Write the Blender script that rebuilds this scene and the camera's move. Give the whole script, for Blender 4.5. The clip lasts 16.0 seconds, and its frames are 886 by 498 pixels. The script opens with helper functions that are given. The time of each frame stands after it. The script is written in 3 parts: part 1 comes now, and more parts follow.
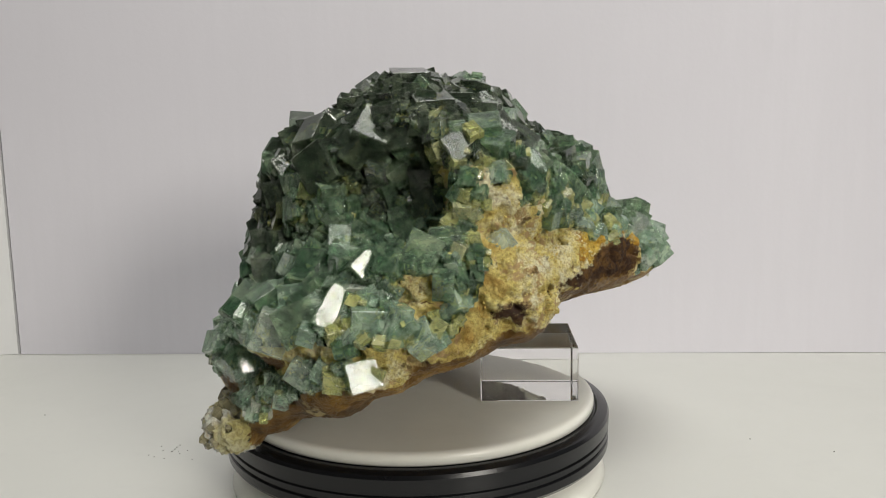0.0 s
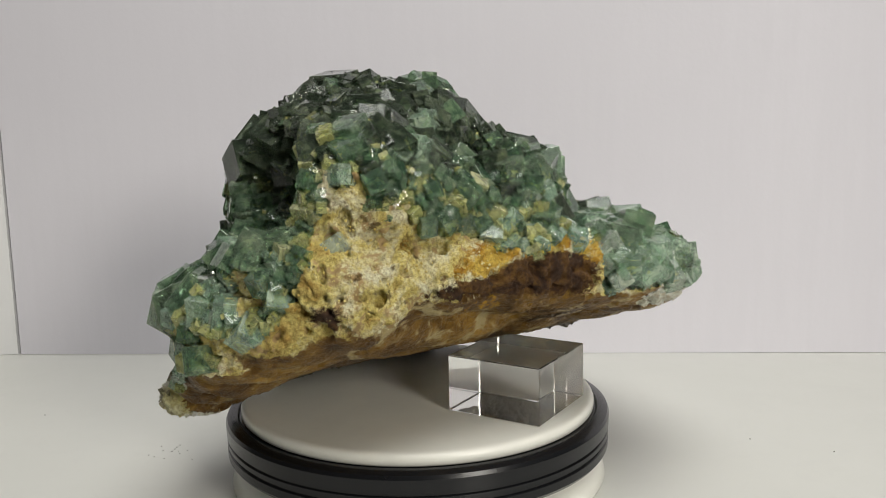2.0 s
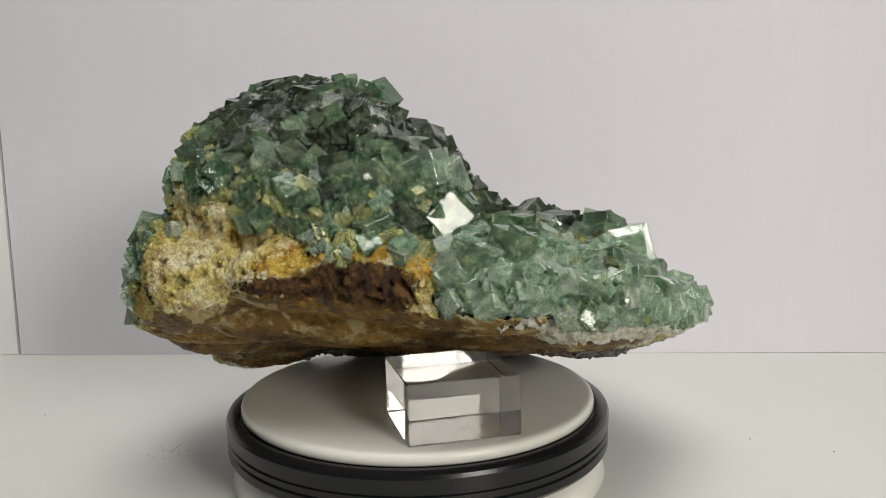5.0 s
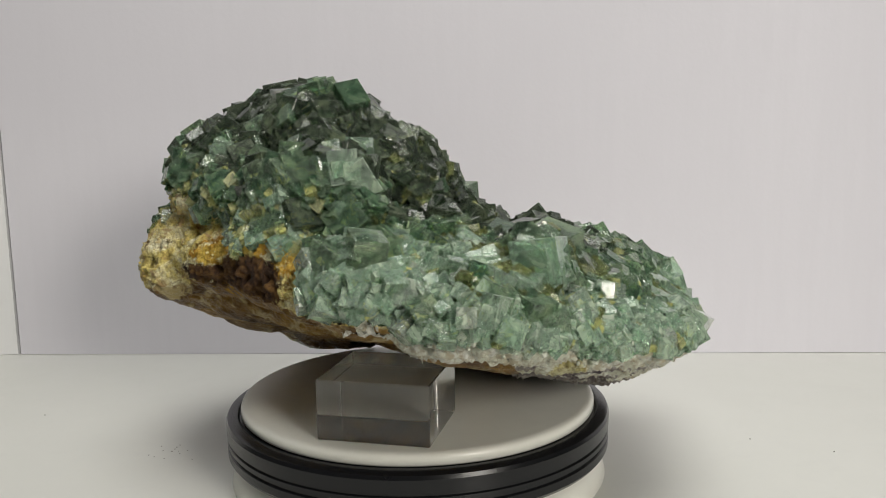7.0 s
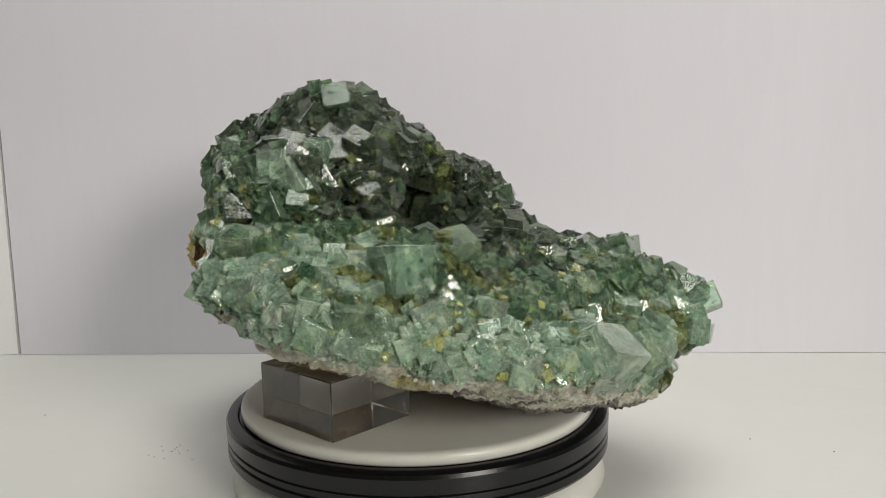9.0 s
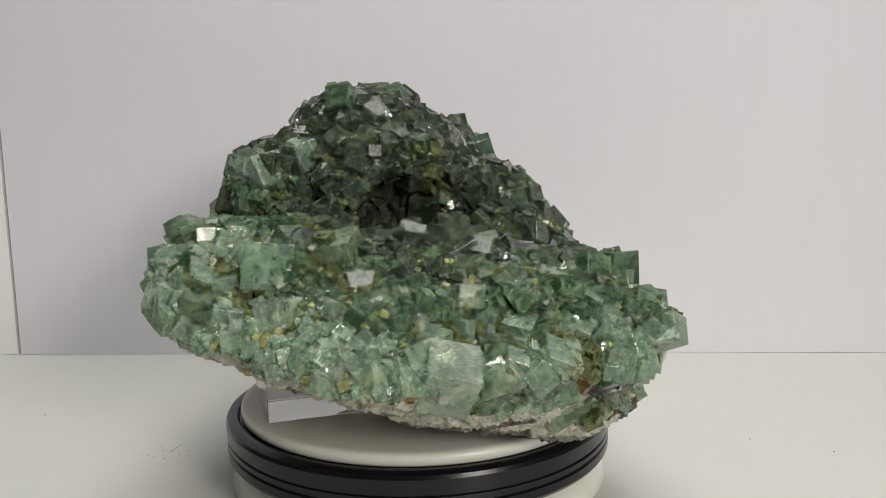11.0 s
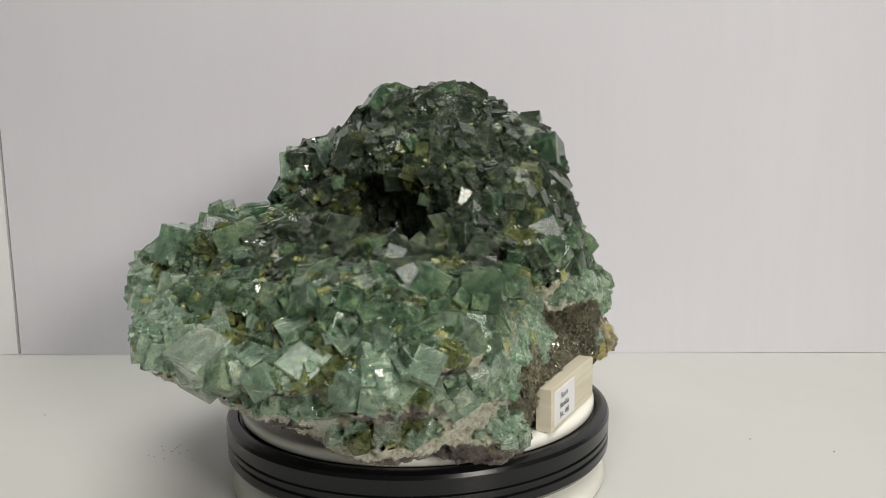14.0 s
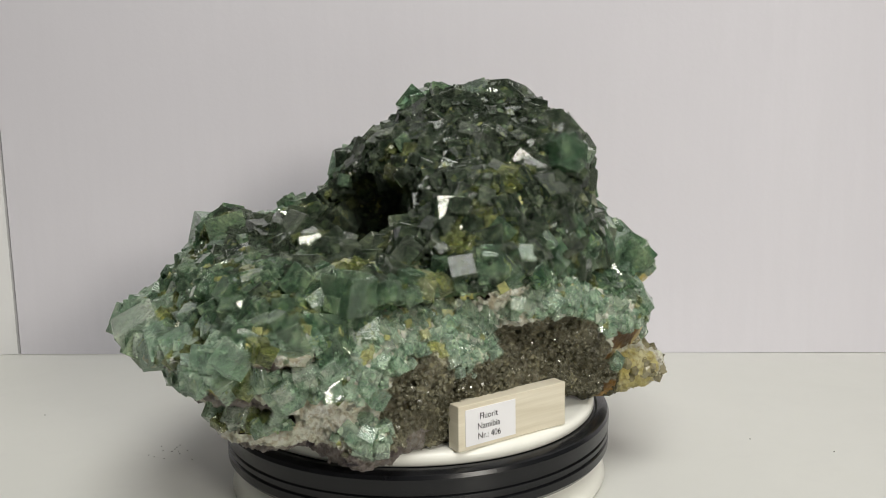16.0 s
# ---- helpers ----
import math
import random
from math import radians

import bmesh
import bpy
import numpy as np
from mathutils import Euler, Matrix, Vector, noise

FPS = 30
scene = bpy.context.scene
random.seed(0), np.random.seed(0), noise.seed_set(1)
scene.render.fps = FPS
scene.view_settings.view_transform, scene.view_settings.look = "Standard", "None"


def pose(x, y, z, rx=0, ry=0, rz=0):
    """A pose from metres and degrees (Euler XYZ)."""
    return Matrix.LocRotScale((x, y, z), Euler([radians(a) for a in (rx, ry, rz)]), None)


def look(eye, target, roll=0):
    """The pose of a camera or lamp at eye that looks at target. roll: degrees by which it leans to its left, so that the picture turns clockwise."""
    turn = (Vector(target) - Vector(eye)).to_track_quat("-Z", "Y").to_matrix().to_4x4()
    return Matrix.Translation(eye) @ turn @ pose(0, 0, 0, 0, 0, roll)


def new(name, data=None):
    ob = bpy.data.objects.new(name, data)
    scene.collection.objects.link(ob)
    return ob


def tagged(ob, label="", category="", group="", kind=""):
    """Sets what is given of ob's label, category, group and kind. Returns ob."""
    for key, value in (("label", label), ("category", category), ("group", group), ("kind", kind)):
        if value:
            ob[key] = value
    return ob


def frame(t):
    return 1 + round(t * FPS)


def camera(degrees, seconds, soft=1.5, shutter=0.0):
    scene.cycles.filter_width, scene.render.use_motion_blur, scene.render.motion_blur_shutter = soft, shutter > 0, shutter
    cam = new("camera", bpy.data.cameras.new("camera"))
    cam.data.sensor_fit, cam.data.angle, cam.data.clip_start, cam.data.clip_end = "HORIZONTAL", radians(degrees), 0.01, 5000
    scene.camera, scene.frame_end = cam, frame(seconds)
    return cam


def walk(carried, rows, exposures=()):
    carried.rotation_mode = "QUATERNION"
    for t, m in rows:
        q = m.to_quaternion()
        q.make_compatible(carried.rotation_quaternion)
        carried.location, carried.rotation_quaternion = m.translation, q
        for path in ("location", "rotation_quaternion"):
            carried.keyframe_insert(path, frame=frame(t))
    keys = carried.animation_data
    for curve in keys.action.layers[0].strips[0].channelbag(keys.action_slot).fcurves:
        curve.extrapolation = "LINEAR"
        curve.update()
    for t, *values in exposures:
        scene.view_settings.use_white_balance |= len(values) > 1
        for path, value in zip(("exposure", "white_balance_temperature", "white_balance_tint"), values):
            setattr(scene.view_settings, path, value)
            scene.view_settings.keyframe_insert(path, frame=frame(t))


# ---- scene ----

# camera: a phone on a stand before the turntable
cam = camera(56.2, 16.0, soft=0.9)
EYE = Vector((0, -0.43, 0.1797))
AIM = look(EYE, EYE + Vector((0.03367, 0.98916, -0.14292)), -1.03)
walk(cam, [(0, AIM), (16, AIM)])

# ---- light ----
world = bpy.data.worlds.new("room_air")
world.use_nodes = True
world.node_tree.nodes["Background"].inputs[0].default_value = (0.9, 0.93, 1.0, 1)
world.node_tree.nodes["Background"].inputs[1].default_value = 0.05
scene.world = world
scene.view_settings.exposure = 0.04


def area_lamp(name, eye, target, size_x, size_y, watts, colour, spread=180):
    data = bpy.data.lights.new(name, "AREA")
    data.shape, data.size, data.size_y, data.energy, data.color, data.spread = "RECTANGLE", size_x, size_y, watts, colour, radians(spread)
    ob = new(name, data)
    ob.matrix_world = look(eye, target)
    return ob


area_lamp("desk_lamp_light", (1.18, -1.95, 0.80), (0.06, 0.12, 0.15), 0.56, 0.56, 4.4, (1.0, 0.95, 0.86), 75)
area_lamp("ceiling_light_glow", (0.12, -0.55, 1.40), (0.03, -0.10, 0), 0.9, 0.9, 4.9, (1.0, 0.985, 0.95), 94)

# ---- materials ----


class Mat:
    """A node material with short ways to make its nodes."""

    def __init__(self, name):
        self.m = bpy.data.materials.new(name)
        self.m.use_nodes = True
        self.t = self.m.node_tree
        self.p = self.t.nodes["Principled BSDF"]
        self.xyz = self.node("ShaderNodeTexCoord").outputs["Object"]

    def node(self, kind, **inputs):
        n = self.t.nodes.new(kind)
        for k, v in inputs.items():
            self.put(n.inputs[k.replace("_", " ")], v)
        return n

    def put(self, socket, v):
        if isinstance(v, bpy.types.NodeSocket):
            self.t.links.new(v, socket)
        else:
            socket.default_value = v

    def set(self, **inputs):
        for k, v in inputs.items():
            self.put(self.p.inputs[k.replace("_", " ")], v)
        return self

    def noise(self, scale, detail=4.0, rough=0.55, distort=0.0, at=None):
        n = self.node("ShaderNodeTexNoise", Vector=at or self.xyz, Scale=scale, Detail=detail, Roughness=rough, Distortion=distort)
        return n.outputs["Fac"]

    def voronoi(self, scale, out="Distance", feature="F1"):
        n = self.node("ShaderNodeTexVoronoi", Vector=self.xyz, Scale=scale)
        n.feature = feature
        return n.outputs[out]

    def ramp(self, fac, *stops):
        n = self.node("ShaderNodeValToRGB", Fac=fac)
        e = n.color_ramp.elements
        while len(e) < len(stops):
            e.new(0.5)
        for el, (pos, c) in zip(e, stops):
            el.position, el.color = pos, (*c, 1) if len(c) == 3 else c
        return n.outputs["Color"]

    def mix(self, fac, a, b, blend="MIX"):
        n = self.t.nodes.new("ShaderNodeMix")
        n.data_type, n.blend_type = "RGBA", blend
        self.put(n.inputs[0], fac)
        for s, v in ((n.inputs[6], a), (n.inputs[7], b)):
            self.put(s, v if isinstance(v, bpy.types.NodeSocket) else (*v, 1))
        return n.outputs[2]

    def maths(self, op, a, b=0.0):
        n = self.t.nodes.new("ShaderNodeMath")
        n.operation = op
        self.put(n.inputs[0], a)
        self.put(n.inputs[1], b)
        return n.outputs[0]

    def bump(self, height, strength=0.3, distance=0.001):
        n = self.node("ShaderNodeBump", Height=height, Strength=strength, Distance=distance)
        self.put(self.p.inputs["Normal"], n.outputs[0])
        return self


def plain(name, colour, rough=0.5, **more):
    m = Mat(name)
    spots = m.noise(60, 5)
    c = m.mix(spots, [v * 0.93 for v in colour], [min(1, v * 1.05) for v in colour])
    m.set(Base_Color=c, Roughness=rough, **more)
    return m


def paper_material(name, colour, weave=1.0):
    m = Mat(name)
    n = m.node("ShaderNodeMapping", Vector=m.xyz)
    n.inputs["Scale"].default_value = (14, 14, 1.2)
    streak = m.noise(9, 3, 0.5, at=n.outputs[0])
    soft = m.noise(5, 3)
    c = m.mix(m.ramp(streak, (0.35, (0, 0, 0)), (0.65, (1, 1, 1))), [v * 0.975 for v in colour], colour)
    c = m.mix(m.ramp(soft, (0.3, (0, 0, 0)), (0.7, (1, 1, 1))), c, [v * 0.96 for v in colour])
    m.set(Base_Color=c, Roughness=0.75)
    m.bump(m.noise(260 * weave, 4), 0.15, 0.0006)
    return m.m


WALL = paper_material("white_wallpaper", (0.71, 0.695, 0.745))
SIDE = paper_material("white_side_panel", (0.80, 0.80, 0.80))
# dark on purpose: the unseen room should reflect and fill little
ROOM = paper_material("room_paint", (0.27, 0.265, 0.26))


def desk_material():
    m = Mat("white_lacquer_desk")
    c = m.mix(m.noise(7, 4), (0.625, 0.63, 0.59), (0.675, 0.68, 0.635))
    smear = m.ramp(m.noise(30, 5, 0.6, 1.5), (0.55, (0, 0, 0)), (0.75, (1, 1, 1)))
    c = m.mix(m.maths("MULTIPLY", smear, 0.25), c, (0.60, 0.60, 0.57))
    m.set(Base_Color=c, Roughness=m.maths("ADD", m.maths("MULTIPLY", m.noise(40), 0.2), 0.3))
    m.bump(m.noise(25, 2), 0.08, 0.001)
    return m.m


DESK = desk_material()
WHITE = plain("white_plastic", (0.86, 0.86, 0.79), 0.32).m
BLACK = plain("black_plastic", (0.009, 0.0095, 0.011), 0.24, Specular_IOR_Level=0.35).m
LABEL_PAPER = plain("label_paper", (0.83, 0.83, 0.85), 0.6).m
INK = plain("black_ink", (0.02, 0.02, 0.025), 0.5).m
GRIT = plain("dark_grit", (0.34, 0.34, 0.30), 0.6).m


def wood_material():
    m = Mat("pale_wood")
    n = m.node("ShaderNodeMapping", Vector=m.xyz)
    n.inputs["Scale"].default_value = (14, 14, 260)
    grain = m.noise(1.0, 5, 0.6, 0.4, at=n.outputs[0])
    c = m.ramp(grain, (0.3, (0.60, 0.54, 0.41)), (0.7, (0.76, 0.71, 0.58)))
    m.set(Base_Color=c, Roughness=0.55)
    m.bump(grain, 0.15, 0.0005)
    return m.m


WOOD = wood_material()


def acrylic_material():
    m = Mat("clear_acrylic")
    m.set(Base_Color=(0.985, 0.985, 0.96, 1), Roughness=0.015, IOR=1.49, Transmission_Weight=0.97)
    return m.m


ACRYLIC = acrylic_material()


def fluorite(name, deep, pale, milk, through_light):
    """Glassy cubes: pale clear outer zone, darker cloudy heart, edge glints painted pale, fine dark inclusions."""
    m = Mat(name)
    r = m.node("ShaderNodeObjectInfo").outputs["Random"]
    isl = m.node("ShaderNodeNewGeometry").outputs["Random Per Island"]
    rnd = m.maths("FRACT", m.maths("ADD", r, isl))
    # each cube takes its grain from another place
    shift = m.node("ShaderNodeCombineXYZ", X=m.maths("MULTIPLY", rnd, 7.0), Y=m.maths("MULTIPLY", isl, 3.0), Z=0.0).outputs[0]
    put = m.node("ShaderNodeVectorMath")
    put.operation = "ADD"
    m.put(put.inputs[0], m.node("ShaderNodeAttribute").outputs["Vector"])
    m.put(put.inputs[1], shift)
    at = put.outputs[0]
    for n in m.t.nodes:
        if n.bl_idname == "ShaderNodeAttribute":
            n.attribute_name = "spot"
    # how far from the face's edge, 0 at the edge and 1 at the middle
    uv = m.node("ShaderNodeSeparateXYZ", Vector=m.node("ShaderNodeTexCoord").outputs["UV"])
    away = [m.maths("SUBTRACT", 1.0, m.maths("ABSOLUTE", m.maths("SUBTRACT", m.maths("MULTIPLY", uv.outputs[k], 2.0), 1.0))) for k in (0, 1)]
    inner = m.maths("MINIMUM", *away)
    cloud = m.noise(150, 5, 0.65, 0.8, at=at)
    c = m.mix(m.ramp(rnd, (0.0, (0, 0, 0)), (0.8, (0.30, 0.30, 0.30)), (1.0, (0.75, 0.75, 0.75))), deep, pale)
    heart = m.maths("ADD", inner, m.maths("MULTIPLY", m.maths("SUBTRACT", m.noise(260, 3, at=at), 0.5), 0.7))
    c = m.mix(m.ramp(heart, (0.05, (0.18, 0.18, 0.18)), (0.35, (0.06, 0.06, 0.06)), (0.8, (0, 0, 0))), c, pale)
    c = m.mix(m.ramp(cloud, (0.48, (0, 0, 0)), (0.76, (0.55, 0.55, 0.55))), c, milk)
    speck = m.ramp(m.noise(420, 2, at=at), (0.29, (1, 1, 1)), (0.34, (0, 0, 0)))
    c = m.mix(m.maths("MULTIPLY", speck, 0.8), c, [v * 0.2 for v in deep])
    # bright reflections along the edges, painted in as thin ragged pale lines
    edge_glint = m.maths("ADD", inner, m.maths("MULTIPLY", m.noise(500, 4, 0.7, at=at), 0.16))
    edge_glint = m.ramp(edge_glint, (0.055, (0.22, 0.22, 0.22)), (0.085, (0, 0, 0)))
    c = m.mix(edge_glint, c, [0.15 + 0.85 * v for v in pale])
    t = m.maths("MULTIPLY", m.ramp(cloud, (0.45, (1, 1, 1)), (0.75, (0.62, 0.62, 0.62))), through_light)
    t = m.maths("MULTIPLY", t, m.maths("SUBTRACT", 1.0, m.maths("MULTIPLY", edge_glint, 0.8)))
    rough = m.ramp(m.noise(190, 4, at=at), (0.45, (0.015, 0.015, 0.015)), (0.75, (0.11, 0.11, 0.11)))
    m.set(Base_Color=c, Roughness=rough, IOR=1.434, Transmission_Weight=t)
    m.bump(m.noise(300, 5, 0.6, at=at), 0.20, 0.0005)
    return m.m


DARK = fluorite("smoky_green_fluorite", (0.10, 0.150, 0.098), (0.51, 0.59, 0.47), (0.35, 0.41, 0.19), 0.89)
MID = fluorite("green_fluorite", (0.21, 0.405, 0.25), (0.73, 0.88, 0.66), (0.63, 0.71, 0.34), 0.89)
PALE = fluorite("mint_fluorite", (0.50, 0.76, 0.55), (0.95, 1.0, 0.89), (0.90, 0.95, 0.66), 0.83)
STAINED = fluorite("iron_stained_fluorite", (0.62, 0.66, 0.24), (0.92, 0.95, 0.62), (0.90, 0.84, 0.30), 0.76)
OLIVE = fluorite("olive_fluorite", (0.26, 0.32, 0.10), (0.72, 0.79, 0.45), (0.66, 0.68, 0.22), 0.87)


def stone(name, lo, mid, hi, scale, grain, rough=0.75, spots=None, bump=0.6):
    m = Mat(name)
    big, fine = m.noise(scale, 6, 0.62, 0.5), m.noise(grain, 5, 0.65)
    c = m.ramp(big, (0.32, lo), (0.5, mid), (0.68, hi))
    c = m.mix(m.ramp(fine, (0.3, (0, 0, 0)), (0.7, (1, 1, 1))), m.mix(1.0, c, (0.62, 0.58, 0.52), "MULTIPLY"), c)
    if spots:
        f = m.ramp(m.noise(scale * 1.7, 4, 0.6), (0.55, (0, 0, 0)), (0.62, (1, 1, 1)))
        c = m.mix(f, c, spots)
    m.set(Base_Color=c, Roughness=rough)
    m.bump(m.maths("ADD", m.noise(grain, 6, 0.7), m.voronoi(grain * 0.6)), bump, 0.0015)
    return m.m


GREEN_ROCK = stone("massive_green_fluorite", (0.015, 0.034, 0.018), (0.09, 0.15, 0.075), (0.36, 0.45, 0.25), 80, 380, 0.25, (0.46, 0.44, 0.15))


def blended(name, layers, edge=1.0):
    """One stone of several kinds: the first is the ground, the others lie where their share is high, with a ragged edge."""
    m = Mat(name)
    share = m.node("ShaderNodeSeparateColor", Color=m.node("ShaderNodeAttribute").outputs["Color"])
    for n in m.t.nodes:
        if n.bl_idname == "ShaderNodeAttribute":
            n.attribute_name = "share"
    wobble = m.noise(240, 5, 0.7)
    colour, gloss = None, 0.75
    for k, (lo, mid, hi, scale, grit, rough, spots) in enumerate(layers):
        big_n, fine = m.noise(scale, 6, 0.65, 0.6), m.noise(grit, 5, 0.7)
        c = m.ramp(big_n, (0.30, lo), (0.46, mid), (0.62, hi))
        # fine shadows between the grains, multiplied into the colour
        c = m.mix(m.ramp(fine, (0.34, (0, 0, 0)), (0.56, (1, 1, 1))), m.mix(1.0, c, (0.55, 0.47, 0.36), "MULTIPLY"), c)
        if spots:
            f = m.ramp(m.noise(scale * 1.9, 4, 0.65, 0.5), (0.56, (0, 0, 0)), (0.63, (1, 1, 1)))
            c = m.mix(f, c, spots)
        if colour is None:
            # shade of small pits painted on the ground stone, independent of the modelled pits
            pit_shade = m.ramp(m.noise(150, 3, 0.6), (0.30, (1, 1, 1)), (0.37, (0, 0, 0)))
            c = m.mix(m.maths("MULTIPLY", pit_shade, 0.8), c, [v * 0.22 for v in lo])
            colour, gloss = c, rough
        else:
            w = m.maths("ADD", share.outputs[k - 1], m.maths("MULTIPLY", m.maths("SUBTRACT", wobble, 0.5), edge))
            w = m.ramp(w, (0.42, (0, 0, 0)), (0.58, (1, 1, 1)))
            colour = m.mix(w, colour, c)
            gloss = m.mix(w, gloss if isinstance(gloss, bpy.types.NodeSocket) else (gloss,) * 3, (rough,) * 3)
    m.set(Base_Color=colour, Roughness=gloss)
    m.bump(m.noise(620, 8, 0.85, 0.6), 1.0, 0.0016)
    return m.m


MATRIX = blended("iron_stained_matrix", (
    ((0.44, 0.25, 0.04), (0.82, 0.70, 0.23), (0.96, 0.92, 0.64), 60, 800, 0.85, (0.52, 0.36, 0.16)),
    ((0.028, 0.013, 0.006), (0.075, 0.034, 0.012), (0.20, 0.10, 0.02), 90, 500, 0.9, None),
    ((0.025, 0.012, 0.004), (0.17, 0.085, 0.013), (0.42, 0.25, 0.05), 30, 200, 0.32, (0.52, 0.42, 0.20)),
    ((0.36, 0.16, 0.01), (0.60, 0.34, 0.03), (0.78, 0.56, 0.10), 80, 600, 0.85, None)), 1.2)
BREAK = blended("quartz_and_grey_matrix", (
    ((0.70, 0.72, 0.56), (0.85, 0.86, 0.72), (0.93, 0.93, 0.86), 70, 420, 0.35, (0.62, 0.56, 0.40)),
    ((0.035, 0.035, 0.02), (0.10, 0.095, 0.06), (0.26, 0.25, 0.18), 60, 600, 0.22, (0.34, 0.32, 0.20)),
    ((0.08, 0.06, 0.06), (0.19, 0.16, 0.15), (0.42, 0.39, 0.35), 60, 420, 0.5, (0.05, 0.035, 0.045)),
    ((0.55, 0.47, 0.14), (0.66, 0.60, 0.26), (0.75, 0.72, 0.46), 70, 420, 0.4, None)), 1.0)


def quartz(name, colour, through_light):
    m = Mat(name)
    isl = m.node("ShaderNodeNewGeometry").outputs["Random Per Island"]
    c = m.mix(isl, [v * 0.6 for v in colour], [min(1, v * 1.1) for v in colour])
    m.set(Base_Color=c, Roughness=0.06, IOR=1.54, Transmission_Weight=through_light)
    return m.m


CREAM_GRAIN = stone("cream_iron_grains", (0.44, 0.25, 0.04), (0.80, 0.65, 0.20), (0.95, 0.90, 0.60), 60, 600, 0.85)
GREY_QUARTZ = quartz("smoky_quartz", (0.44, 0.42, 0.29), 0.7)
WHITE_QUARTZ = quartz("milky_quartz", (0.88, 0.90, 0.78), 0.25)
YELLOW_QUARTZ = quartz("yellow_quartz", (0.60, 0.55, 0.34), 0.6)

# ---- mesh helpers ----


def mesh_of(name, verts, faces, material, smooth=False):
    me = bpy.data.meshes.new(name)
    me.from_pydata([tuple(v) for v in verts], [], [tuple(f) for f in faces])
    me.materials.append(material)
    if smooth:
        me.polygons.foreach_set("use_smooth", [True] * len(me.polygons))
    me.update()
    return me


def part(name, data, material, parent, label=""):
    """Links a bmesh or mesh as one object under its thing."""
    if isinstance(data, bmesh.types.BMesh):
        me = bpy.data.meshes.new(name)
        data.to_mesh(me)
        data.free()
        me.materials.append(material)
        data = me
    ob = new(name, data)
    ob.parent = parent
    if label:
        tagged(ob, label)
    return ob


def box(x0, y0, z0, x1, y1, z1, bevel=0.0, segments=2):
    bm = bmesh.new()
    bmesh.ops.create_cube(bm, size=1)
    for v in bm.verts:
        v.co = Vector(((x0 + x1) / 2 + v.co.x * (x1 - x0), (y0 + y1) / 2 + v.co.y * (y1 - y0), (z0 + z1) / 2 + v.co.z * (z1 - z0)))
    if bevel:
        bmesh.ops.bevel(bm, geom=bm.edges[:], offset=bevel, segments=segments, affect="EDGES", profile=0.5)
    return bm


def lathe(profile, steps=128):
    """A closed solid of revolution; the profile runs from axis to axis in (radius, height)."""
    bm = bmesh.new()
    rings = []
    for rad, z in profile:
        if rad < 1e-6:
            rings.append([bm.verts.new((0, 0, z))])
        else:
            rings.append([bm.verts.new((rad * math.cos(2 * math.pi * i / steps), rad * math.sin(2 * math.pi * i / steps), z)) for i in range(steps)])
    for a, b in zip(rings, rings[1:]):
        for i in range(steps):
            j = (i + 1) % steps
            if len(a) == 1:
                f = bm.faces.new((a[0], b[i], b[j]))
            elif len(b) == 1:
                f = bm.faces.new((a[i], b[0], a[j]))
            else:
                f = bm.faces.new((a[i], b[i], b[j], a[j]))
            f.smooth = True
    bmesh.ops.recalc_face_normals(bm, faces=bm.faces[:])
    return bm


def smooth_by_angle(ob, degrees=40):
    for e in ob.data.edges:
        e.use_edge_sharp = False
    bm = bmesh.new()
    bm.from_mesh(ob.data)
    for e in bm.edges:
        if len(e.link_faces) == 2 and e.calc_face_angle() > radians(degrees):
            e.smooth = False
    for f in bm.faces:
        f.smooth = True
    bm.to_mesh(ob.data)
    bm.free()


# ---- the setting ----
TOP = 0.043  # height of the white plate's top over the desk


def setting(name, bm, material, label, category):
    ob = part(name, bm, material, None)
    return tagged(ob, label, category, kind="structure")


setting("desk_top", box(-0.9, -1.1, -0.03, 0.9, 0.55, 0.0), DESK, "white lacquered desk top with fine dust and crumbs", "desk")


def panel(name, ax, ay, bx, by, height, thick, material, label):
    """An upright panel whose front runs from a to b; its thickness lies behind."""
    d = Vector((bx - ax, by - ay, 0))
    n = Vector((-d.y, d.x, 0)).normalized() * thick
    bm = bmesh.new()
    base = [Vector((ax, ay, 0.0003)), Vector((bx, by, 0.0003)), Vector((bx, by, 0.0003)) + n, Vector((ax, ay, 0.0003)) + n]
    lo = [bm.verts.new(v) for v in base]
    hi = [bm.verts.new(v + Vector((0, 0, height))) for v in base]
    bm.faces.new(lo[::-1])
    bm.faces.new(hi)
    for i in range(4):
        j = (i + 1) % 4
        bm.faces.new((lo[i], lo[j], hi[j], hi[i]))
    return setting(name, bm, material, label, "wall")


panel("wall_back", -0.330, 0.2545, 0.80, 0.150, 0.9, 0.012, WALL, "off-white textured wallpaper wall behind the turntable")
panel("wall_side", -0.85, 0.262, -0.3325, 0.2547, 0.9, 0.012, SIDE, "white side panel meeting the wall in a dark joint")

# unseen shell added round the desk, dark to hold down bounce and reflections
setting("floor", box(-1.8, -2.6, -0.78, 1.8, 1.0, -0.74), ROOM, "plain dark floor of the unseen room", "floor")
setting("ceiling", box(-1.8, -2.6, 2.4, 1.8, 1.0, 2.44), ROOM, "plain dark ceiling of the unseen room", "ceiling")
setting("wall_north", box(-1.8, 1.0, -0.74, 1.8, 1.06, 2.4), ROOM, "plain dark unseen wall behind the desk", "wall")
setting("wall_south", box(-1.8, -2.66, -0.74, 1.8, -2.6, 2.4), ROOM, "plain dark wall of the unseen room", "wall")
setting("wall_west", box(-1.86, -2.6, -0.74, -1.8, 1.0, 2.4), ROOM, "plain dark wall of the unseen room", "wall")
